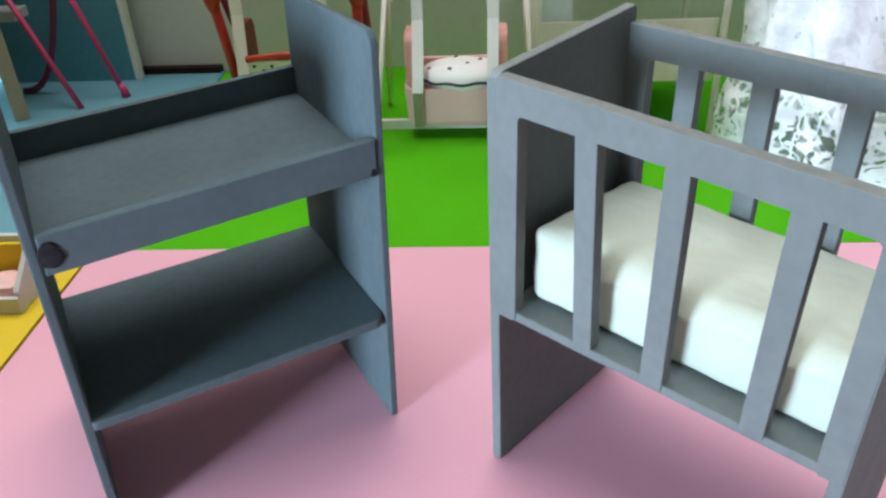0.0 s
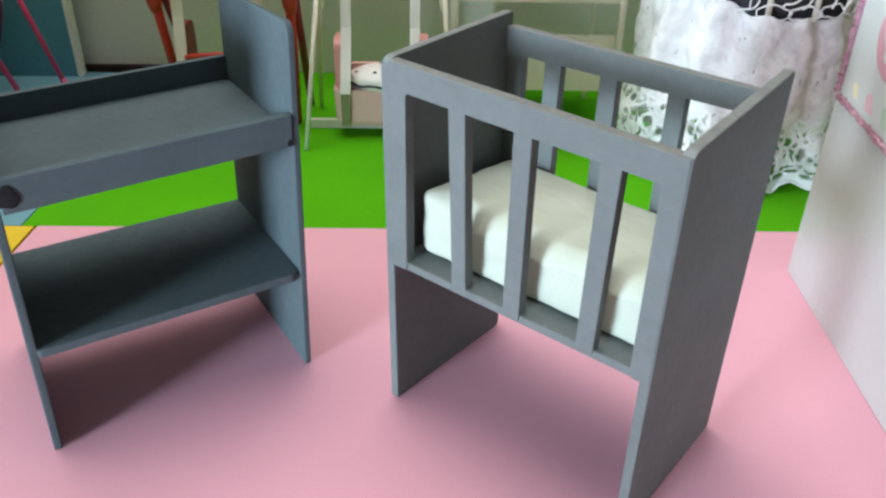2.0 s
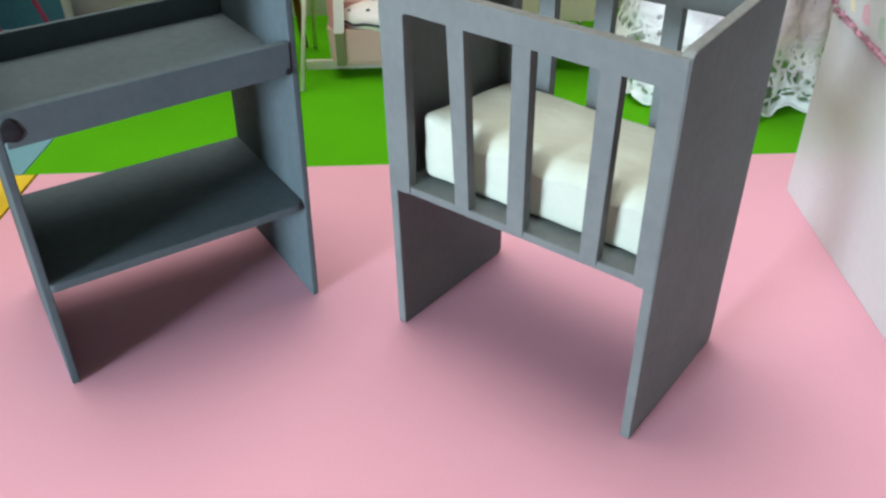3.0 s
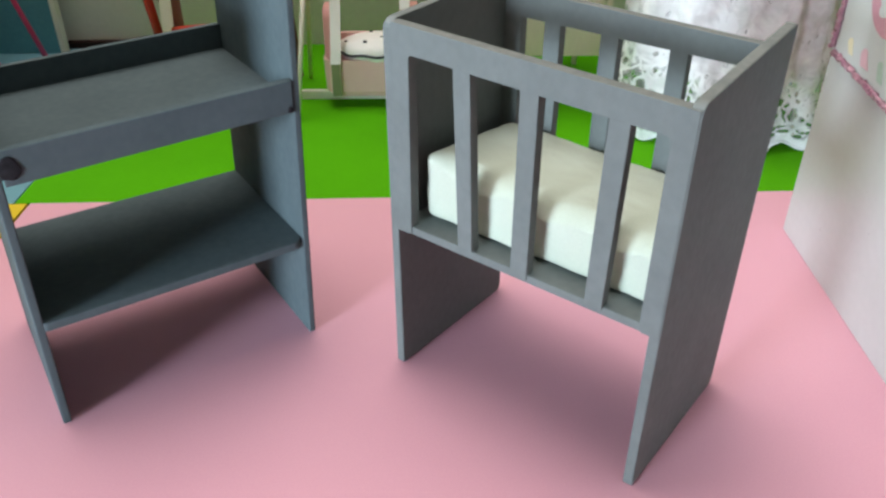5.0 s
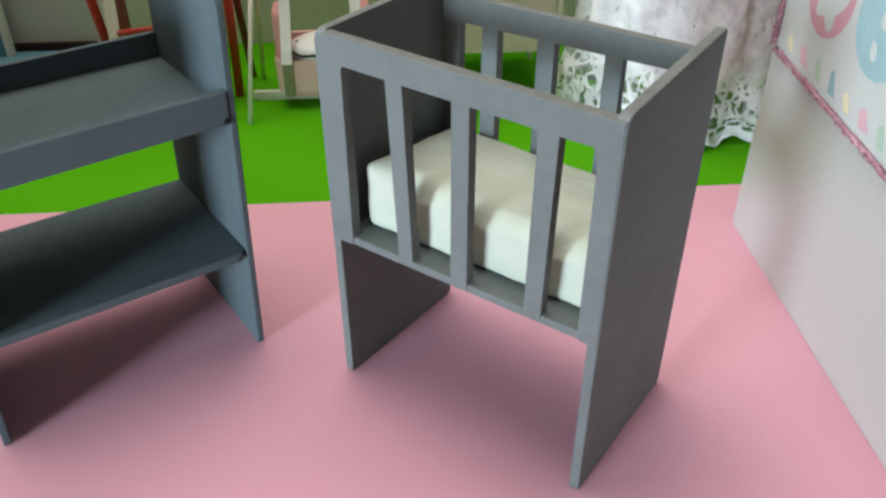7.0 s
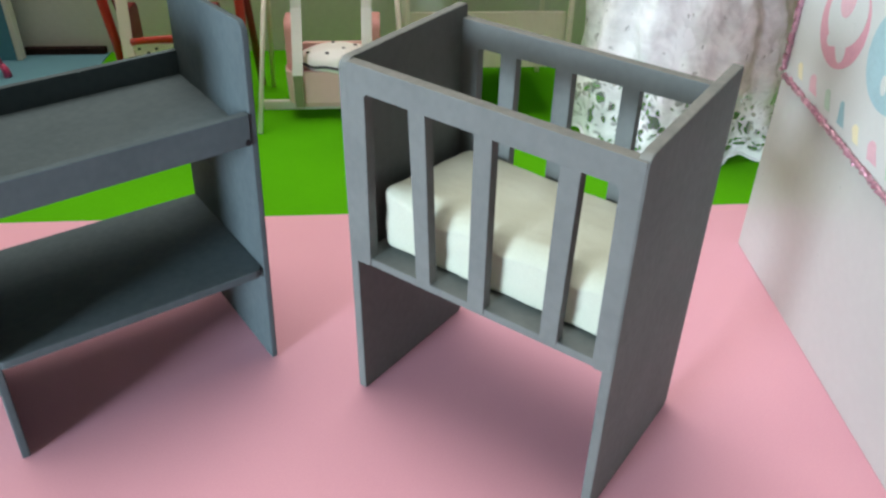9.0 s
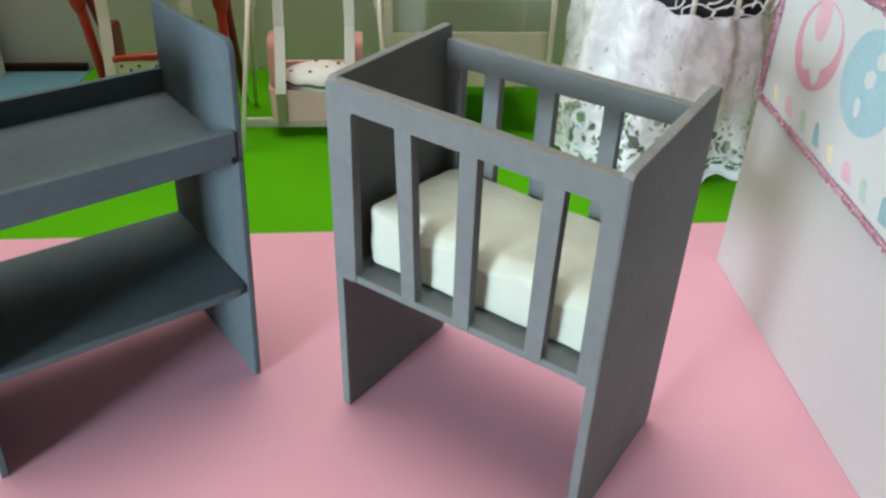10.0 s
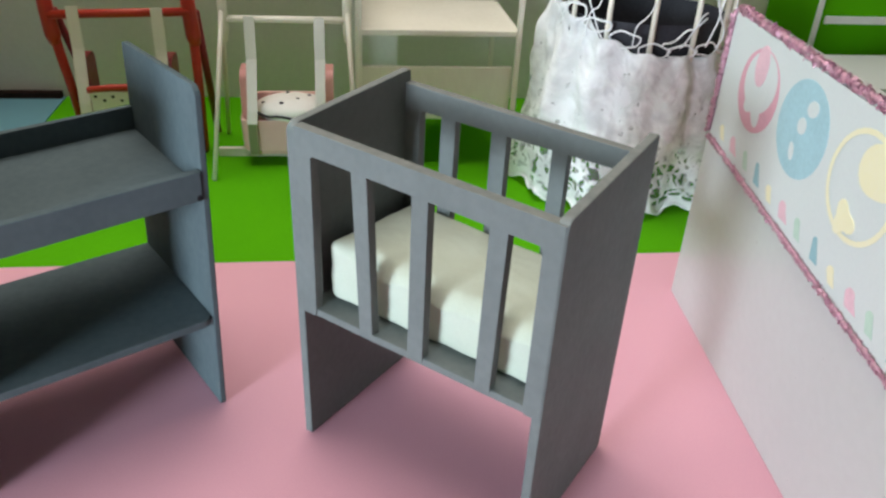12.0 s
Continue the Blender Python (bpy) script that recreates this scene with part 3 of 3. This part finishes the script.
def red_swing():
    s = thing("toy_swing", ROOM, "red painted toy swing with white straps on green felt", "toy swing", "row of toy swings")
    for u_top, u_foot, v_foot in ((-0.1318, -0.1255, 0.408), (-0.0575, -0.0595, 0.408)):
        part("leg", tube([(u_top, 0.402, 0.075), ((u_top + u_foot) / 2 + 0.0006, 0.404, 0.040), (u_foot, v_foot, -0.0004)], [0.0028, 0.0025, 0.0027], 10), RED_PAINT, s, smooth=True)
        part("leg_head", tube([(u_top + 0.0004, 0.402, 0.066), (u_top, 0.402, 0.071), (u_top - 0.001, 0.402, 0.085), (u_top - 0.0015, 0.402, 0.101)], [0.0028, 0.0042, 0.0040, 0.0034], 10), RED_PAINT, s, smooth=True)
        part("back_leg", tube([(u_top + 0.002, 0.405, 0.084), (u_foot + 0.004, 0.440, -0.0004)], 0.0022, 8), DARK_RED, s, smooth=True)
    part("top_bar", tube([(-0.1318, 0.4, 0.0822), (-0.0575, 0.4, 0.0850)], 0.0024, 8), RED_PAINT, s, smooth=True)
    for u in (-0.1182, -0.0748):
        part("strap", ribbon([(u, 0.397, 0.0875), (u, 0.396, 0.065), (u + 0.0002, 0.390, 0.036), (u + 0.0002, 0.3885, 0.018)], 0.0062, 0.0007), WHITE_STRAP, s)
    swing_seat(s, -0.1215, -0.0690, 0.3900, 0.4130, 0.0120, 0.0310, 0.0600, RED_PAINT, DARK_RED, RED_PAINT)
    trim = part("front_trim", block(-0.1140, -0.0765, 0.3878, 0.3894, 0.0290, 0.0436, 0.0006), WHITE_STRAP, s, "white front band with dark dots")
    for k in range(8):
        dot = bmesh.new()
        bmesh.ops.create_uvsphere(dot, u_segments=10, v_segments=6, radius=1.0)
        u, z = -0.1112 + k * 0.0046, 0.0408 - 0.0022 * (k % 2)
        warp(dot, lambda co: Vector((u + co.x * 0.0010, 0.3878 + co.y * 0.0004, z + co.z * 0.0008)))
        part("dot", dot, BLACK_INK, trim, smooth=True)
    part("front_rim", tube([(-0.1150, 0.3892, 0.0440), (-0.1090, 0.3886, 0.0450), (-0.0950, 0.3884, 0.0462), (-0.0755, 0.3888, 0.0455)], 0.0019, 8), RED_PAINT, s, smooth=True)
    return s


def magenta_swing():
    s = thing("toy_swing", ROOM, "magenta pink wire-legged toy swing on pale blue foam", "toy swing", "row of toy swings")
    head, rear = (-0.2455, 0.4640, 0.0860), (-0.2770, 0.4540, 0.0800)
    for top, foot in ((head, (-0.2170, 0.4585, -0.0004)), (rear, (-0.2376, 0.4400, -0.0004))):
        part("leg", tube([top, tuple((a + b) / 2 for a, b in zip(top, foot)), foot], 0.0017, 8), MAGENTA, s, smooth=True)
    part("leg", tube(bezier((-0.2430, 0.4640, 0.0860), (-0.2610, 0.4660, -0.0020), (-0.2871, 0.4680, 0.0016)), 0.0021, 8), PLUM, s, "dark plum curved rear leg", smooth=True)
    part("foot_cap", tube([(-0.2195, 0.4592, 0.0080), (-0.2178, 0.4588, 0.0040), (-0.2170, 0.4585, -0.0004)], [0.0017, 0.0024, 0.0026], 8), MAGENTA, s, smooth=True)
    part("seat", block(-0.312, -0.2685, 0.4520, 0.4680, 0.0495, 0.0555, 0.0006), WHITE_BOARD, s, "pale white seat plank")
    part("top_bar", tube([head, rear], 0.0016, 8), MAGENTA, s, smooth=True)
    return s


white_swing()
red_swing()
magenta_swing()

blue_board = part("standing_board", block(-0.42, -0.2225, 0.4890, 0.4950, -0.0004, 0.170, 0.0006), TEAL_BOARD)
blue_board.matrix_world = ROOM
tagged(blue_board, "teal blue board standing upright against the wall", "board")
tan_board = part("standing_board", block(0.0, 0.0895, -0.0022, 0.0060, -0.0004, 0.170, 0.0005), TAN_BOARD)
tan_board.matrix_world = ROOM @ pose(-0.2640, 0.4240, 0, 0, 0, 122.7)
tagged(tan_board, "tan board standing on edge on pale blue foam against the wall", "board")
part("edge_strip", block(-0.2225, -0.2190, 0.4885, 0.4955, -0.0004, 0.170, 0.0006), CREAM_WOOD, blue_board, "cream edge strip")


# ---- cream toy shelf ----
def cream_shelf():
    s = thing("toy_shelf", ROOM, "cream-painted open two-tier toy shelf on green felt", "shelf")
    part("top_board", block(0.0340, 0.1240, 0.3850, 0.4600, 0.0775, 0.0808), CREAM_WOOD, s)
    part("lower_board", block(0.0352, 0.1211, 0.3882, 0.4558, 0.0290, 0.0315), CREAM_WOOD, s)
    part("front_panel", block(0.0352, 0.1211, 0.3852, 0.3880, 0.0290, 0.0600), CREAM_WOOD, s)
    for u, v in ((0.1225, 0.3790), (0.1225, 0.4560), (0.0355, 0.4560)):
        part("leg", block(u - 0.0014, u + 0.0014, v, v + 0.0030, -0.0004, 0.1150, 0.0003), CREAM_WOOD, s)
    part("side_panel", block(0.0330, 0.0352, 0.3850, 0.4560, -0.0004, 0.1150, 0.0003), CREAM_WOOD, s)
    return s


cream_shelf()


# ---- lace-skirted bassinet ----
def bassinet():
    s = thing("toy_bassinet", ROOM @ pose(0.186, 0.364, 0), "slatted toy bassinet with a white lace skirt on green felt", "bassinet")
    ra, rb = 0.0470, 0.0380

    def ring(a, b, z, count=40):
        return [(a * math.cos(2 * math.pi * k / count), b * math.sin(2 * math.pi * k / count), z) for k in range(count)]

    part("rim", tube(ring(ra, rb, 0.1330), 0.0022, 8, True), CREAM_WOOD, s, smooth=True)
    part("lower_hoop", tube(ring(ra, rb, 0.0760), 0.0020, 8, True), CREAM_WOOD, s, smooth=True)
    for k in range(13):
        a = 2 * math.pi * (k + 0.35) / 13
        x, y = ra * math.cos(a), rb * math.sin(a)
        part("slat", tube([(x, y, 0.0760), (x * 1.01, y * 1.01, 0.105), (x, y, 0.1330)], 0.0014, 6), CREAM_WOOD, s, smooth=True)
    bm = bmesh.new()
    rows = [(0.93, 0.1000), (0.92, 0.0840), (0.86, 0.0780), (0.02, 0.0775)]
    rings = [[bm.verts.new(p) for p in ring(ra * f, rb * f, z)] for f, z in rows]
    for one, two in zip(rings, rings[1:]):
        for k in range(40):
            bm.faces.new((one[k], one[(k + 1) % 40], two[(k + 1) % 40], two[k]))
    part("basket_lining", bm, BASKET_DARK, s, "charcoal basket lining", smooth=True)
    for u, v in ((-0.03, -0.022), (0.03, -0.022), (0.03, 0.022), (-0.03, 0.022)):
        part("leg", tube([(u, v, 0.0760), (u * 1.1, v * 1.1, -0.0004)], 0.0018, 6), CREAM_WOOD, s, smooth=True)

    around, down = 260, 60
    bm = bmesh.new()
    cloth = bm.loops.layers.uv.new("cloth")
    grid, marks = [], {}
    for j in range(down + 1):
        f = j / down
        row = []
        for i in range(around):
            a = 2 * math.pi * i / around
            scallop = 0.0042 * abs(math.sin(a * 9 + 0.4)) ** 1.5 * f ** 6
            top = 0.0850 + 0.020 * max(0.0, -math.cos(a)) ** 2 + 0.0015 * math.sin(a * 17)
            z = top - f * (top - 0.0008) + scallop
            fold = math.sin(a * 11 + 2.6 * noise.noise(Vector((math.cos(a), math.sin(a), f)) * 1.7)) * (0.0012 + 0.0024 * f)
            crumple = 0.0036 * noise.noise(Vector((math.cos(a) * 3, math.sin(a) * 3, f * 3.2))) + 0.0020 * noise.noise(Vector((math.cos(a) * 8, math.sin(a) * 8, f * 8))) + 0.0008 * noise.noise(Vector((math.cos(a) * 19, math.sin(a) * 19, f * 19)))
            swell = 1.05 + 0.27 * f ** 0.75
            r = swell + (fold + crumple) / 0.045
            v = bm.verts.new((ra * r * math.cos(a), rb * r * math.sin(a), max(z, 0.0002)))
            row.append(v)
            marks[v] = (a * 0.052, f * 0.1)
        grid.append(row)
    for j in range(down):
        for i in range(around):
            k = (i + 1) % around
            face = bm.faces.new((grid[j][i], grid[j][k], grid[j + 1][k], grid[j + 1][i]))
            for loop in face.loops:
                x, y = marks[loop.vert]
                loop[cloth].uv = (x + (2 * math.pi * 0.052 if k == 0 and x < 0.01 else 0), y)
    skirt = part("lace_skirt", bm, LACE, s, "white lace skirt with scalloped hem", smooth=True)
    hem = [tuple(1.004 * c if n < 2 else max(c, 0.0008) for n, c in enumerate(v.co)) for v in skirt.data.vertices[around * down:around * (down + 1)]]
    part("hem_cord", tube(hem, 0.0008, 5, True), LACE_THREAD, skirt, smooth=True)
    under = bmesh.new()
    rows = [(0.99, 0.0840), (1.05, 0.074), (1.09, 0.066), (1.10, 0.060), (1.115, 0.048), (1.125, 0.036)]
    rings = [[under.verts.new(p) for p in ring(ra * f, rb * f, z, 60)] for f, z in rows]
    for one, two in zip(rings, rings[1:]):
        for k in range(60):
            under.faces.new((one[k], one[(k + 1) % 60], two[(k + 1) % 60], two[k]))
    part("underskirt", under, LACE_THREAD, s, "plain white underskirt", smooth=True)
    # the lace's upper edging: a chain of open loops that lies over the lining, and threads drawn up to the rim
    rnd = random.Random(5)
    for k in range(20):
        mid, half, tall = 2 * math.pi * (k + 0.5) / 20, 2 * math.pi / 20 * 0.52, rnd.uniform(0.0030, 0.0042)
        level = 0.0880 + 0.018 * max(0.0, -math.cos(mid)) ** 2 + rnd.uniform(-0.0008, 0.0008)
        loop = []
        for q in range(20):
            w = 2 * math.pi * q / 20
            a = mid + half * math.cos(w) * (1 + 0.08 * math.sin(3 * w + k))
            f = 1.045 + 0.012 * math.sin(w + k)
            loop.append((f * ra * math.cos(a), f * rb * math.sin(a), level + tall * math.sin(w) + 0.0005 * math.sin(4 * w + k)))
        part("edging_loop", tube(loop, rnd.uniform(0.0004, 0.0007), 6, True), LACE_THREAD, skirt, smooth=True)
    for k in range(22):
        a0 = 2 * math.pi * k / 22 + rnd.uniform(-0.08, 0.08)
        span = rnd.choice((-1, 1)) * rnd.uniform(0.10, 0.45)
        low, high = 0.0880 + rnd.uniform(0.0, 0.004), rnd.uniform(0.0980, 0.1280)
        pts = []
        for q in range(15):
            t = q / 14
            a = a0 + span * t ** 1.3 + 0.02 * math.sin(t * 9 + k)
            z = low + (high - low) * t + 0.0012 * math.sin(t * 13 + 2 * k)
            f = 1.055 + 0.012 * math.sin(t * 5 + k)
            pts.append((f * ra * math.cos(a), f * rb * math.sin(a), z))
        part("lace_thread", tube(pts, rnd.uniform(0.0003, 0.00055), 5), LACE_THREAD, skirt, smooth=True)
    return s


bassinet()


# ---- white partition with printed border ----
BD, BN = Vector((0.6, -0.8, 0)), Vector((0.8, 0.6, 0))
PART_POSE = Matrix(((BD.x, BN.x, 0, -0.0283), (BD.y, BN.y, 0, 0.2962), (0, 0, 1, 0), (0, 0, 0, 1)))
partition = thing("toy_partition", PART_POSE, "glossy white board partition with printed baby-balloon border and glitter cord", "partition")
part("board", block(0.0, 0.34, 0.0, 0.006, 0.0, 0.1290, 0.0005), WHITE_BOARD, partition)


def low_edge(s):
    return 0.0798 - 0.075 * s


border = part("printed_border", plate([(0.004, low_edge(0.004)), (0.338, low_edge(0.338)), (0.338, 0.1235), (0.004, 0.1288)], -0.0009, -0.0001, "y", 0), PAPER, partition, "white paper border with pastel print")


def cord(points, radius):
    """A lumpy tinsel strand with many small loose flakes."""
    a, b = Vector(points[0]), Vector(points[1])
    along = (b - a).normalized()
    out = Vector((0, -1, 0))
    side = along.cross(out)
    n = int((b - a).length / 0.0008)
    pts = [a.lerp(b, k / n) + (side * noise.noise(Vector((k * 0.5, 1, 2))) + out * noise.noise(Vector((k * 0.5, 5, 2)))) * radius * 0.5 for k in range(n + 1)]
    bm = tube(pts, [radius * (0.72 + 0.8 * noise.noise(Vector((k * 0.8, 3, 4)))) for k in range(n + 1)], 7)
    rnd = random.Random(3)
    for k in range(n * 5):
        p = a.lerp(b, rnd.random())
        w = rnd.uniform(0, 2 * math.pi)
        d = side * math.cos(w) + out * math.sin(w)
        p = p + d * radius * rnd.uniform(0.5, 1.1)
        f = Vector((rnd.gauss(0, 1), rnd.gauss(0, 1), rnd.gauss(0, 1))).normalized()
        g = f.cross(d + along * rnd.uniform(-1, 1)).normalized()
        size = radius * rnd.uniform(0.25, 0.62)
        bm.faces.new([bm.verts.new(p + v * size) for v in (f, g, -f, -g)])
    return bm


part("glitter_cord", cord([(0.005, -0.0018, low_edge(0.005)), (0.338, -0.0018, low_edge(0.338))], 0.0011), GLITTER, partition, "pink glitter cord", smooth=True)
part("glitter_cord", cord([(0.003, -0.0015, low_edge(0.003) + 0.001), (0.003, -0.0015, 0.1290)], 0.0014), GLITTER, partition, "pink glitter cord", smooth=True)
part("glitter_cord", cord([(0.003, 0.0005, 0.1298), (0.338, 0.0005, 0.1260)], 0.0018), GLITTER, partition, "pink glitter cord", smooth=True)


def oval(cs, cz, rs, rz, tilt, out, inner=0.0, count=36):
    """A flat printed oval, or a ring of it, on the border."""
    bm = bmesh.new()
    c, s = math.cos(radians(tilt)), math.sin(radians(tilt))

    def at(k, f, y):
        a = 2 * math.pi * k / count
        p, q = rs * f * math.cos(a), rz * f * math.sin(a)
        return bm.verts.new((cs + p * c - q * s, y, cz + p * s + q * c))

    y = -0.0009 - out
    rim = [at(k, 1, y) for k in range(count)]
    edge = [at(k, 1, -0.0009) for k in range(count)]
    if inner:
        hole = [at(k, inner, y) for k in range(count)]
        for k in range(count):
            bm.faces.new((rim[k], rim[(k + 1) % count], hole[(k + 1) % count], hole[k]))
    else:
        bm.faces.new(rim)
    for k in range(count):
        bm.faces.new((rim[k], rim[(k + 1) % count], edge[(k + 1) % count], edge[k]))
    return bm


def blob(cs, cz, size, radii, tilt, out):
    """A flat printed figure with rounded limbs, its outline swinging between the given radii."""
    bm = bmesh.new()
    count = len(radii) * 6
    rim, edge = [], []
    for k in range(count):
        t = k / 6
        a, b = radii[int(t) % len(radii)], radii[(int(t) + 1) % len(radii)]
        w = 0.5 - 0.5 * math.cos(math.pi * (t % 1))
        r, turn = size * (a + (b - a) * w), 2 * math.pi * k / count + radians(tilt)
        for ring, y in ((rim, -0.0009 - out), (edge, -0.0009)):
            ring.append(bm.verts.new((cs + r * math.cos(turn), y, cz + r * math.sin(turn))))
    bm.faces.new(rim)
    for k in range(count):
        j = (k + 1) % count
        bm.faces.new((rim[k], rim[j], edge[j], edge[k]))
    return bm


def print_group(s0):
    """One repeat of the printed pattern: a pink, a blue and a yellow balloon."""
    balloon = part("pink_balloon_print", oval(s0 + 0.036, 0.1085, 0.0158, 0.0148, 20, 0.0002), INK_PINK, border)
    part("figure_print", oval(s0 + 0.0366, 0.1118, 0.0126, 0.0108, 20, 0.0003), PAPER, balloon)
    part("figure_print", blob(s0 + 0.0360, 0.1046, 0.0092, (1.0, 0.55, 0.9, 0.5, 0.95, 0.5, 1.0, 0.62), 30, 0.0004), PAPER, balloon)
    part("figure_print", oval(s0 + 0.0352, 0.1172, 0.0048, 0.0072, 0, 0.0005), INK_ROSE, balloon)
    balloon = part("blue_balloon_print", oval(s0 + 0.0712, 0.1080, 0.0160, 0.0158, 15, 0.0002), INK_BLUE, border)
    for ds, dz, a, b in ((0.0750, 0.1160, 0.0034, 0.0026), (0.0712, 0.1092, 0.0028, 0.0027), (0.0690, 0.0998, 0.0016, 0.0030)):
        part("highlight_print", oval(s0 + ds, dz, a, b, 20, 0.0004, 0, 16), PAPER, balloon)
    balloon = part("yellow_balloon_print", oval(s0 + 0.1090, 0.1060, 0.0170, 0.0165, 15, 0.0002, 0.90), INK_YELLOW, border)
    part("figure_print", blob(s0 + 0.1155, 0.1130, 0.0100, (1.0, 0.8, 1.0, 0.7), 10, 0.0003), INK_YELLOW, balloon)
    part("figure_print", blob(s0 + 0.1065, 0.0945, 0.0062, (1.0, 0.6, 1.0, 0.6, 0.9, 0.5), 0, 0.0003), INK_YELLOW, balloon)


print_group(0.0)
print_group(0.125)


def petal(s0, z0, wide, tall, flare):
    """A small upright printed petal: round head, foot wider or narrower than the head."""
    top, foot = wide / 2, wide / 2 * flare
    outline = [(s0 - foot, z0), (s0 + foot, z0)]
    outline += [(s0 - 0.0022 + top * math.cos(a), z0 + tall - top * (1 - math.sin(a))) for a in (math.pi * k / 8 for k in range(9))]
    return plate(outline, -0.0011, -0.0010, "y", 0)


rnd = random.Random(11)
for n in range(23):
    s0 = 0.0172 + n * 0.0117 + rnd.uniform(-0.0008, 0.0008)
    tone, wide, tall, flare = ((INK_YELLOW, 0.0040, 0.0054, 0.9), (INK_ROSE, 0.0050, 0.0062, 1.25), (INK_GREEN, 0.0036, 0.0066, 1.1),
                               (INK_GREY_BLUE, 0.0026, 0.0076, 1.9))[n % 4]
    part("petal_print", petal(s0, low_edge(s0) + 0.0036, wide, tall, flare), tone, border)

# ---- beyond the partition ----
low_bench = part("low_bench", block(0.33, 0.62, 0.40, 0.475, -0.0004, 0.0440, 0.001), PAPER)
low_bench.matrix_world = ROOM
tagged(low_bench, "low white toy bench on green felt by the wall", "bench")
green_panel = part("green_panel", block(0.335, 0.62, 0.5000, 0.5040, 0.0, 0.11, 0.0006), GREEN_FELT)
green_panel.matrix_world = ROOM
tagged(green_panel, "bright green panel with white strips against the wall", "panel")
part("strip", block(0.38, 0.62, 0.4980, 0.5000, 0.0600, 0.0655, 0.0004), WHITE_STRAP, green_panel, "white strip")
part("strip", block(0.372, 0.376, 0.4980, 0.5000, 0.030, 0.11, 0.0004), WHITE_STRAP, green_panel, "white strip")


# ---- box on the yellow sheet ----
def toy_box():
    s = thing("toy_box", ROOM @ pose(-0.1825, 0.2308, -0.0002), "small white open toy box with yellow inside and pink cloth", "toy box")
    part("front_board", block(-0.0150, 0.0150, 0.0, 0.0020, 0, 0.0070), WHITE_BOARD, s)
    part("back_board", block(-0.0150, 0.0150, 0.0238, 0.0260, 0, 0.0205), WHITE_BOARD, s)
    for x0, x1 in ((-0.0172, -0.0150), (0.0128, 0.0150)):
        part("end_board", plate([(0.0020, 0.0), (0.0238, 0.0), (0.0238, 0.0205), (0.0170, 0.0195), (0.0020, 0.0085)], x0, x1), WHITE_BOARD, s)
    part("inside_panel", block(-0.0150, 0.0128, 0.0215, 0.0236, 0.0016, 0.0180), YELLOW_FOAM, s, "yellow inside panel")
    bm = bmesh.new()
    bmesh.ops.create_icosphere(bm, subdivisions=4, radius=1.0)
    warp(bm, lambda co: Vector((co.x * 0.011, 0.0118 + co.y * 0.008, 0.0052 + co.z * 0.0042)) + 0.0018 * noise.noise_vector(co * 1.8))
    cloth = part("folded_cloth", bm, PINK_PALE, smooth=True)
    cloth.matrix_world = s.matrix_world.copy()
    tagged(cloth, "crumpled pale pink cloth lying in the white toy box", "cloth")
    return s


toy_box()
